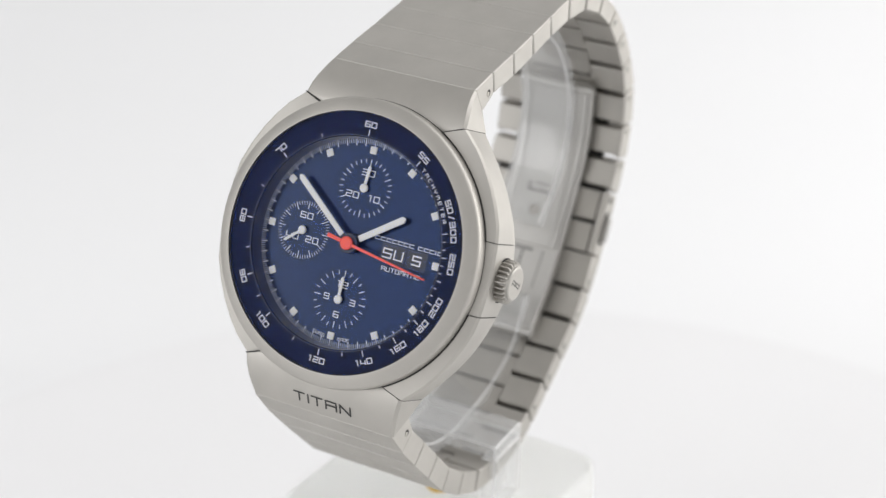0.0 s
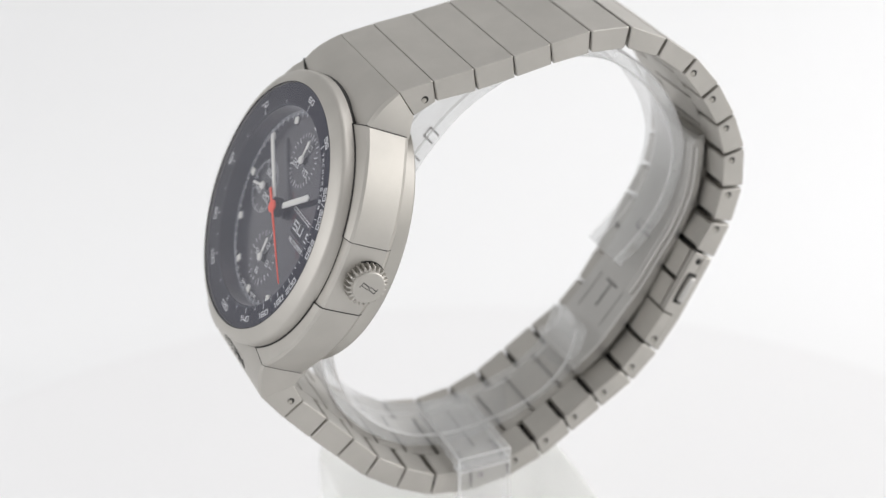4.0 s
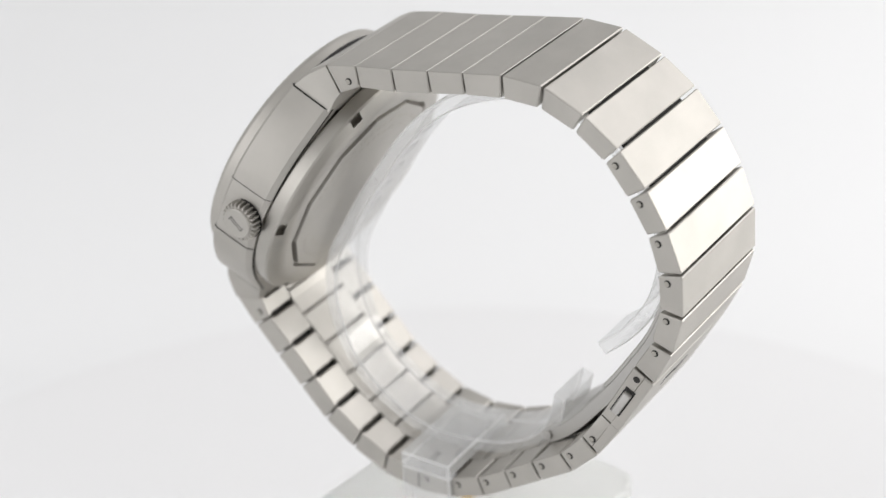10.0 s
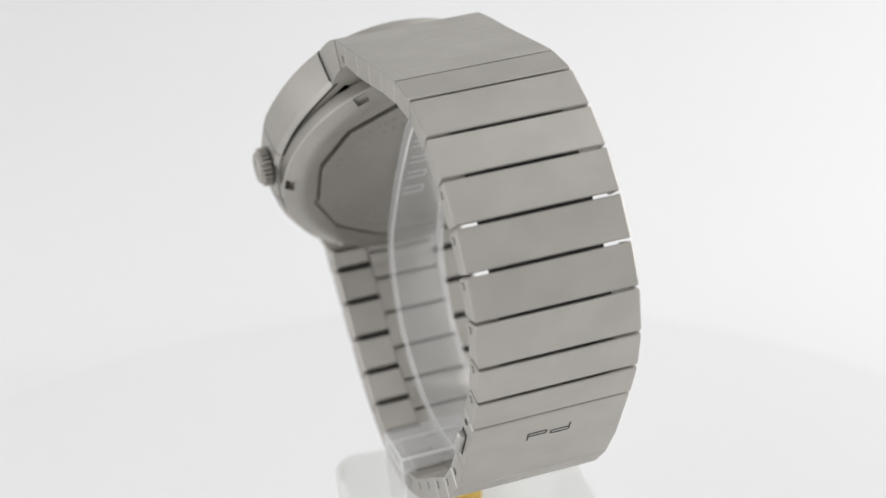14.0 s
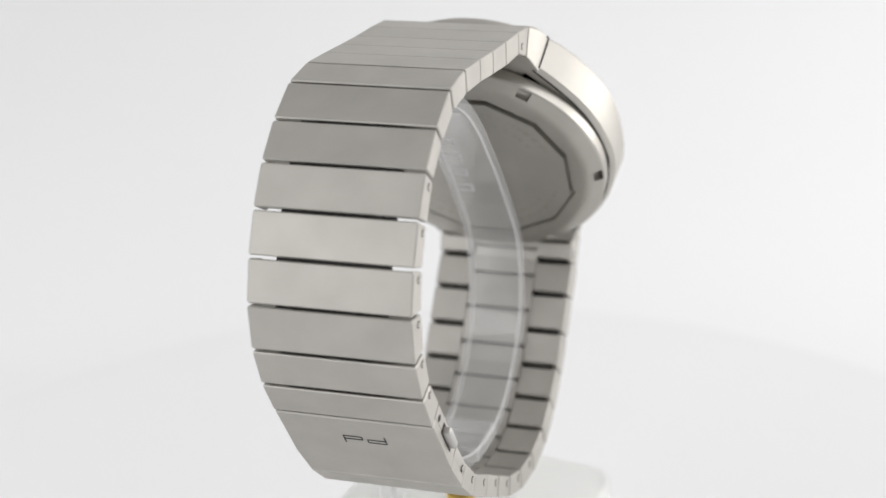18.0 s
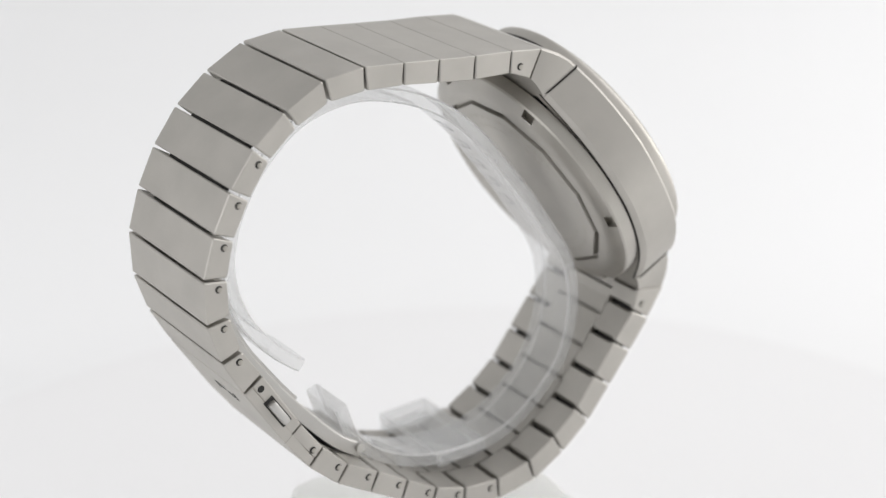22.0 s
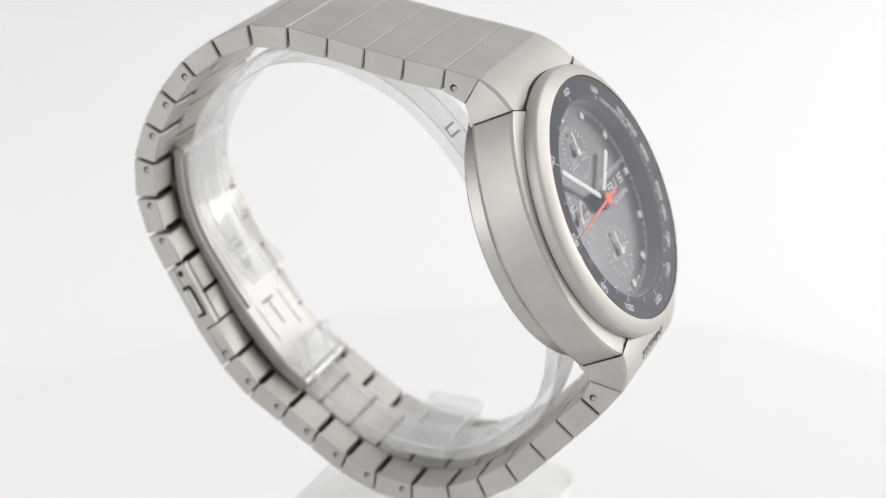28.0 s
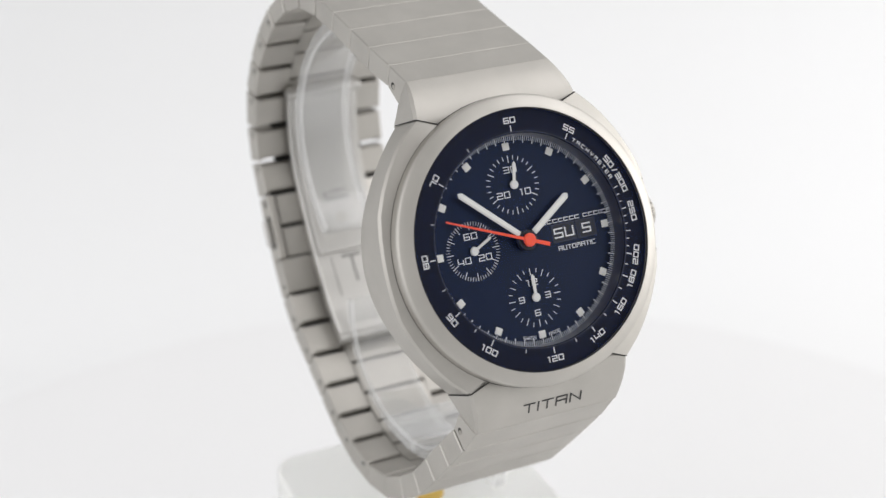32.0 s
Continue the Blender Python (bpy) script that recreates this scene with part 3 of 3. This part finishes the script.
def pushers_and_crown():
    # the two flush side panels that work the stopwatch
    def x_of(v, flare=0.0):
        right = sorted((p for p in case_outline(0.07, 19.02, flare) if p[0] > 12), key=lambda p: -p[1])
        for (xa, ya), (xb, yb) in zip(right, right[1:]):
            if ya >= v >= yb:
                return xa + (xb - xa) * (ya - v) / (ya - yb)
        return right[0][0]

    def profile(v, angle, sign, out=0.0):
        """The panel's section from the bezel over the shoulder to the wrist side."""
        x, xm, xt, c = x_of(v), x_of(v, 0.55), x_of(v, 1), math.cos(radians(angle)) * 20.3
        b = math.sin(radians(angle)) * 20.3
        return [(c, b * sign, 0.42 + out), (xt - 0.38 + out, v * sign, -0.02 + out), (xt - 0.06 + out, v * sign, -0.42), (xm + out, v * sign, -3.6),
                (x_of(v, 0.14) - 0.02 + out, v * sign, -6.25), (x - 0.6, v * sign, -7.0 - out), (x - 2.2, v * sign, -7.0 - out)]

    for sign in (1, -1):
        rows = [(18.98 + (5.1 - 18.98) * i / 12, 61.6 + (14.6 - 61.6) * i / 12) for i in range(13)]
        bm = bmesh.new()
        loft(bm, [profile(v, a, sign) for v, a in rows])
        panel = part("pusher", bm, TITANIUM, watch, "flush titanium stopwatch pusher panel", CASE)
        for side, (v, a) in ((1, rows[0]), (1, rows[-1]), (-1, rows[0])):
            strip = bmesh.new()
            edge = profile(v, a, sign, 0.025)[:6]
            core = profile(v, a, sign, -0.3)[:6]
            loft(strip, [[(x * side, y - 0.055, n), (x * side, y + 0.055, n), (p * side, q + 0.055, m), (p * side, q - 0.055, m)] for (x, y, n), (p, q, m) in zip(edge, core)])
            part("panel_seam" if side > 0 else "case_seam", strip, DARK, panel if side > 0 else case_back, m=None if side > 0 else Matrix(), smooth=0)
        for side in (1, -1):
            strip = bmesh.new()
            loft(strip, [[((x_of(v) + d) * side, v * sign, n) for d, n in ((-1.1, -6.97), (-0.8, -6.97), (-0.8, -7.07), (-1.1, -7.07))] for v, a in rows + ([(0.0, 0)] if side < 0 else [])])
            part("panel_seam" if side > 0 else "case_seam", strip, DARK, panel if side > 0 else case_back, smooth=0)
        strip = bmesh.new()
        loft(strip, [[(r * math.cos(radians(a)), r * math.sin(radians(a)) * sign, n) for r, n in ((20.22, 0.1), (20.46, 0.1), (20.46, 0.46), (20.22, 0.52))] for v, a in rows])
        part("panel_seam", strip, DARK, panel, smooth=0)
    # crown with a fluted edge
    bm = bmesh.new()
    k = 24
    def fl(r0, r1):
        return [(r0 if i % 4 < 2 else r1) for i in range(k * 4)]
    rows = []
    for r0, r1, h in ((2.3, 2.3, -1.2), (2.3, 2.3, 0.3), (2.85, 2.4, 0.42), (3.02, 2.45, 0.6), (3.02, 2.45, 1.7), (2.9, 2.42, 1.95), (2.5, 2.4, 2.08),
                      (2.38, 2.38, 2.1), (2.36, 2.36, 2.36), (2.2, 2.2, 2.5)):
        rows.append([(r * math.cos(2 * math.pi * i / (k * 4)), r * math.sin(2 * math.pi * i / (k * 4)), h) for i, r in enumerate(fl(r0, r1))])
    loft(bm, rows)
    cm = CASE @ Matrix.Translation(Vector((20.9, 0.2, -4.45)) * MM) @ Matrix.Rotation(radians(90), 4, "Y")
    # flat dark disc that paints the shade round the crown's foot
    part("crown_shade", lathe([(0, 0.45), (3.15, 0.45)], 40), DARK, watch, m=cm, smooth=0)
    crown = part("crown", bm, TITANIUM, watch, "fluted titanium winding crown", cm, 20)
    eb = bmesh.new()
    for x0, x1, y0, y1 in ((-0.2, 0.0, -1.5, -0.1), (0.35, 0.5, -1.5, -0.1), (-0.2, 0.9, -1.6, -1.45), (-0.2, 0.5, -0.2, -0.08), (-0.35, -0.2, 0.1, 1.5), (0.2, 0.35, 0.1, 1.5), (-0.75, 0.35, 1.4, 1.55), (-0.2, 0.35, 0.08, 0.2)):
        add_box(eb, at((x0 + x1) / 2, (y0 + y1) / 2, 2.46), x1 - x0, y1 - y0, 0.06)
    part("engraved_mark", eb, ENGRAVED, crown, m=at(0, 0, 0.47, -112) @ Matrix.Diagonal((0.82, 0.82, 0.82, 1)), smooth=0)


pushers_and_crown()


# ---------------------------------------------------------------- dial furniture
def ticks(name, parent, mat, mid, marks, z=0.03):
    """marks: (angle clockwise from twelve, inner radius, outer radius, width), joined in one printed scale."""
    bm = bmesh.new()
    for a, r0, r1, w in marks:
        r = (r0 + r1) / 2
        add_box(bm, at(mid[0], mid[1], z, -a) @ at(0, r, 0), w, r1 - r0, 0.03)
    return part(name, bm, mat, parent, smooth=0)


def dial_furniture():
    for h in range(12):
        m = at(0, 0, 0, -30 * h) @ at(0, 13.2, 0.1)
        part("hour_marker", box(-0.52, 0.52, -0.52, 0.52, -0.1, 0.12, 0.06), LUME, dial, m=m)
    marks = [(1.2 * i, 13.95, 14.62, 0.095) for i in range(300) if i % 5]
    ticks("minute_scale", dial, GREYPRINT, (0, 0), marks)
    ticks("second_scale", dial, PRINT, (0, 0), [(6 * i, 13.6, 14.62, 0.13) for i in range(60)])
    subs = {"top": (0.0, 7.85), "left": (-8.0, 0.0), "low": (0.0, -8.0)}
    x, y = subs["top"]
    part("subdial", lathe([(0, 0.008), (4.5, 0.008)], 64), DIAL, dial, m=at(x, y, 0), smooth=0)
    ticks("subdial_scale", dial, PRINT, (x, y), [(12 * i, 3.5 if i % 5 else 3.1, 4.1, 0.08 if i % 5 else 0.1) for i in range(30)])
    part("subdial", lathe([(0, 0.008), (4.5, 0.008)], 64), DIAL, dial, m=at(-8.0, 0, 0), smooth=0)
    ticks("subdial_scale", dial, PRINT, subs["left"], [(6 * i, 3.55 if i % 5 else 3.0, 4.1, 0.055 if i % 5 else 0.09) for i in range(60)])
    part("subdial", lathe([(0, 0.008), (4.5, 0.008)], 64), DIAL, dial, m=at(0, -8.0, 0), smooth=0)
    ticks("subdial_scale", dial, PRINT, subs["low"], [(15 * i, 3.5 if i % 2 else 3.1, 4.1, 0.075 if i % 6 else 0.1) for i in range(24)])
    for text, px, py, hi in (("30", 0, 10.0, 1.05), ("20", -1.75, 6.65, 1.05), ("10", 1.75, 6.65, 1.05),
                             ("60", -8.0, 2.1, 1.05), ("40", -9.6, -1.1, 1.05), ("20", -6.35, -1.1, 1.05),
                             ("12", 0, -5.9, 1.05), ("3", 2.1, -8.0, 1.0), ("6", 0, -10.15, 1.0), ("9", -2.1, -8.0, 1.0)):
        lettering("numeral", text, hi * 0.76, PRINT, dial, at(px, py, 0.05), 1.0)
    # day and date
    for x0, x1 in ((4.75, 8.25), (8.75, 11.6)):
        part("calendar_window", box(x0 - 0.16, x1 + 0.16, -1.32, 1.32, -0.02, 0.03), FRAMEGREY, dial, "bevelled day and date window", smooth=0)
        part("calendar_disc", box(x0, x1, -1.15, 1.15, 0.03, 0.04), BLACKHUB, dial, smooth=0)
    lettering("day_lettering", "SU", 1.2, PRINT, dial, at(6.5, 0, 0.06), 1.05, stroke=0.17)
    lettering("date_numeral", "5", 1.2, PRINT, dial, at(10.2, 0, 0.06), 1.0, stroke=0.17)
    lettering("dial_lettering", "AUTOMATIC", 0.54, PRINT, dial, at(8.2, -2.15, 0.05), 0.95, stroke=0.17)
    mark = bmesh.new()
    xx = 3.2
    for w in (0.75, 0.75, 0.75, 0.7, 0.75, 0.7, 0.75, 0, 0.75, 0.7, 0.7, 0.2, 0.75, 0.75):
        if w:
            add_box(mark, at(xx + w / 2, 1.98, 0.04), w, 0.12, 0.03)
            add_box(mark, at(xx + w / 2, 1.55, 0.04), w, 0.10, 0.03)
            add_box(mark, at(xx + 0.06, 1.76, 0.04), 0.1, 0.5, 0.03)
        xx += w + 0.17 if w else 0.45
    part("maker_mark", mark, PRINT, dial, smooth=0)
    for text, a in (("SWISS", 188.5), ("MADE", 171.5)):
        lettering("dial_lettering", text, 0.4, PRINT, dial, at(0, 0, 0.05, -a) @ at(0, 13.45, 0, 180), 0.8)
    # tachymeter ring: the speed v stands at 3600 / v seconds
    for v in (60, 70, 80, 90, 100, 120, 140, 160, 180, 200, 250, 55):
        a = 21600 / v % 360
        top = a <= 91 or a >= 269
        lettering("ring_numeral", str(v), 0.7, PRINT, ring, at(0, 0, 2.58, -a) @ at(0, 16.6, 0, 0 if top else 180), 1.0, stroke=0.2)
    for i, ch in enumerate("50/300"):
        lettering("ring_numeral", ch, 0.7, PRINT, ring, at(0, 0, 2.58, -(57.7 + i * 3.45)) @ at(0, 16.6, 0), 1.0, stroke=0.2)
    for i, ch in enumerate("TACHYMETER"):
        lettering("ring_lettering", ch, 0.46, PRINT, ring, at(0, 0, 2.58, -(37.4 + i * 3.15)) @ at(0, 15.45, 0), 0.95, stroke=0.18)
    marks = []
    for v in (60, 70, 80, 90, 100, 120, 140, 160, 180, 200, 55):
        marks.append((21600 / v % 360, 15.05, 15.9, 0.13))
    for v in (65, 75, 85, 95, 110, 130, 150, 170, 190):
        marks.append((21600 / v % 360, 15.05, 15.55, 0.10))
    for i in range(9):
        marks.append((72 + i * 4.0, 15.05, 15.75 if i % 3 == 0 else 15.45, 0.10))
    ticks("ring_scale", ring, PRINT, (0, 0), marks, 2.58)
    lettering("case_lettering", "TITAN", 1.4, ENGRAVED, end_low, at(0.3, -22.9, -1.41) @ Matrix.Rotation(radians(33.3), 4, "X"), 1.2, 0.1, stroke=0.13, gap=0.45)


dial_furniture()


def needle(name, outline, z, mat, label, hub=0.0, thick=0.22, tip=None):
    """A hand that points to +y from its axle."""
    bm = slab(outline, 0, thick, 0.05)
    ob = part(name, bm, mat, watch, label, CASE @ at(0, 0, z))
    if hub:
        part("hub", lathe([(0, thick + 0.12), (hub * 0.8, thick + 0.12), (hub, thick), (hub, -0.05), (0, -0.05)], 32), mat, ob)
    return ob


hour_hand = needle("hour_hand", [(-0.45, 1.6), (0.45, 1.6), (0.48, 8.9), (0, 9.35), (-0.48, 8.9)], 0.85, HANDWHITE, "white baton hour hand", 0)
part("root", slab([(-0.4, -0.5), (0.4, -0.5), (0.4, 1.62), (-0.4, 1.62)], 0, 0.2, 0.04), BLACKHUB, hour_hand)
minute_hand = needle("minute_hand", [(-0.4, 1.5), (0.4, 1.5), (0.44, 11.9), (0, 12.4), (-0.44, 11.9)], 1.25, HANDWHITE, "white baton minute hand", 0)
part("root", slab([(-0.36, -0.5), (0.36, -0.5), (0.36, 1.52), (-0.36, 1.52)], 0, 0.2, 0.04), BLACKHUB, minute_hand)
part("lume_strip", box(-0.17, 0.17, 2.0, 11.4, 0.2, 0.25), LUME, minute_hand, smooth=0)
part("lume_strip", box(-0.2, 0.2, 2.0, 8.5, 0.2, 0.25), LUME, hour_hand, smooth=0)
part("hub", lathe([(0, 0.2), (1.35, 0.2), (1.45, 0.1), (1.45, -0.7), (0, -0.7)], 40), BLACKHUB, minute_hand, "dark hub")
sweep_hand = needle("sweep_hand", [(-0.3, -3.2), (0.3, -3.2), (0.22, 0), (0.12, 13.0), (-0.12, 13.0), (-0.22, 0)], 1.75, RED, "signal red stopwatch hand", 0.95, 0.16)
small_top = needle("counter_hand", [(-0.2, -0.3), (0.2, -0.3), (0.28, 2.9), (0, 3.3), (-0.28, 2.9)], 0.4, HANDWHITE, "small white counter hand", 0.62, 0.14)
small_left = needle("counter_hand", [(-0.18, -0.3), (0.18, -0.3), (0.22, 3.0), (0, 3.3), (-0.22, 3.0)], 0.4, HANDWHITE, "small white counter hand", 0.62, 0.14)
small_low = needle("counter_hand", [(-0.2, -0.3), (0.2, -0.3), (0.28, 2.9), (0, 3.3), (-0.28, 2.9)], 0.4, HANDWHITE, "small white counter hand", 0.62, 0.14)

# ---------------------------------------------------------------- the stand
stand = tagged(new("watch_stand"), "clear acrylic ring stand on a frosted white block", "stand")


LEAN = Matrix.Rotation(radians(2.787), 4, "Y") @ Matrix.Translation((-0.00022, 0, 0))


def build_stand():
    path = smooth_path([(23.3, -29.6), (21.6, -35.4), (17.8, -39.9), (12.5, -42.9), (7.0, -44.5), (0.0, -45.2), (-6.5, -44.0), (-11.5, -41.3), (-15.8, -37.5),
                        (-18.8, -33.2), (-20.6, -27.5), (-21.0, -21.8), (-19.8, -16.2), (-16.6, -10.3), (-13.0, -4.2), (-9.0, 1.6), (-4.6, 7.6), (1.4, 13.4),
                        (8.8, 17.4), (17.0, 19.4), (25.8, 17.9), (32.8, 12.8), (37.3, 6.5), (39.4, 0.5), (39.5, -4.5), (38.2, -9.5), (35.9, -13.7), (33.0, -17.2), (29.5, -20.3)], 8)
    bm = bmesh.new()
    rings, w, th = [], 4.4, 2.1
    for j, p in enumerate(path):
        t = (path[min(len(path) - 1, j + 1)] - path[max(0, j - 1)]).normalized()
        q = p + Vector((t.y, -t.x)) * th
        c = -0.9 + 1.3 * max(0.0, 1 - j / 32)
        tip = 0.09 * max(0.0, min(1.0, (-32 - p.y) / 8))
        e = 0.25
        ring = []
        for s, (a, b) in ((1, (p, q)), (-1, (q, p))):
            d = (b - a).normalized() * e
            ring += [(c + s * (w - e), a.x, a.y), (c + s * w, a.x + d.x, a.y + d.y), (c + s * w, b.x - d.x, b.y - d.y), (c + s * (w - e), b.x, b.y)]
        rings.append([(x, y, z - x * tip) for x, y, z in ring])
    loft(bm, rings)
    hoop = part("hoop", bm, ACRYLIC, stand, "open clear acrylic hoop with its bright rim lines painted white", LEAN, 30)
    hoop.data.materials.append(ACRYLIC_EDGE)
    hoop.data.materials.append(ACRYLIC_RIM)
    # sides and rims take whiter copies, their bright lines put into the colour
    for f in hoop.data.polygons:
        f.material_index = 1 if abs(f.normal.x) > 0.9 else (2 if abs(f.normal.x) > 0.35 else 0)
    # the maker's mark, five etched plain strokes on the inner face
    for j in (110, 115, 120, 125, 130):
        t = (path[j + 1] - path[j - 1]).normalized()
        p = path[j] + Vector((t.y, -t.x)) * (th + 0.01)
        al, nrm = Vector((0, t.x, t.y)), Vector((0, t.y, -t.x))
        xs = al.cross(nrm)
        m = Matrix(((xs.x, al.x, nrm.x, 0.9 * MM), (xs.y, al.y, nrm.y, p.x * MM), (xs.z, al.z, nrm.z, p.y * MM), (0, 0, 0, 1)))
        bar = bmesh.new()
        for cx, cy, wx, wy in ((0, 0.75, 3.2, 0.34), (0, -0.75, 3.2, 0.34), (1.45, 0, 0.34, 1.2)):
            add_box(bar, at(cx, cy, 0), wx, wy, 0.04)
        part("engraved_mark", bar, ETCHED, hoop, m=m, smooth=0)
    bars = [part("cross_bar", box(-5.0, 12.2, -2.3, 6.6, -45.0, -42.6, 0.3), ACRYLIC_EDGE, stand, "clear acrylic cross bar", LEAN)]
    bars.append(part("upright", box(9.7, 12.2, -2.3, 6.6, -55.6, -45.05, 0.3), ACRYLIC_EDGE, stand, "clear acrylic upright", LEAN))
    # bevels take the whitened rim copy for their bright outlines
    for bar in bars:
        bar.data.materials.append(ACRYLIC_RIM)
        for f in bar.data.polygons:
            if max(abs(c) for c in f.normal) < 0.9:
                f.material_index = 1
    o = [(19.5 * sx, 19.5 * sy) for sx, sy in ((1, -1), (1, 1), (-1, 1), (-1, -1))]
    bm = slab(o, -100.0, -56.0)
    ver = [e for e in bm.edges if abs(e.verts[0].co.z - e.verts[1].co.z) > 0.001]
    bevelled(bm, 4.8, 6, ver)
    top = [e for e in bm.edges if e.verts[0].co.z > -0.0561 and e.verts[1].co.z > -0.0561]
    bevelled(bm, 0.8, 3, top)
    part("block", bm, FROST, stand, "frosted white block", at(-3.2, 3.1, 0, -4.7), smooth=30)
    part("screw", lathe([(0, -53.2), (1.9, -53.2), (2.3, -53.6), (2.3, -56.0), (0, -56.0)], 32), BRASS, stand, "brass screw", at(-2.6, 1.8, 0))


build_stand()


# ---------------------------------------------------------------- movement
def motions():
    rise = Matrix.Translation((0, 0, RISE))
    spin = [(t, rise @ Matrix.Rotation(radians(a), 4, "Z")) for t, a in TURN]
    walk(watch, [(t, m @ LEAN) for t, m in spin])
    walk(stand, spin)
    walk(disc, [(t, Matrix.Rotation(radians(a), 4, "Z")) for t, a in TURN])

    def hand_rows(x, y, z, start, speed):
        return [(t, CASE @ at(x, y, z, -(start + speed * t))) for t in (0.0, 4.0, 8.0, 12.0, 16.0, 20.0, 24.0, 28.0, 32.0)]
    walk(sweep_hand, hand_rows(0, 0, 1.75, 99.0, 6.0))
    walk(minute_hand, hand_rows(0, 0, 1.25, 307.6, 0.1))
    walk(hour_hand, hand_rows(0, 0, 0.85, 55.5, 0.0083))
    walk(small_left, hand_rows(-8.0, 0, 0.4, 231.0, 6.0))
    walk(small_top, hand_rows(0, 7.85, 0.4, 4.6, 0.2))
    walk(small_low, hand_rows(0, -8.0, 0.4, 0.4, 0.008))


motions()
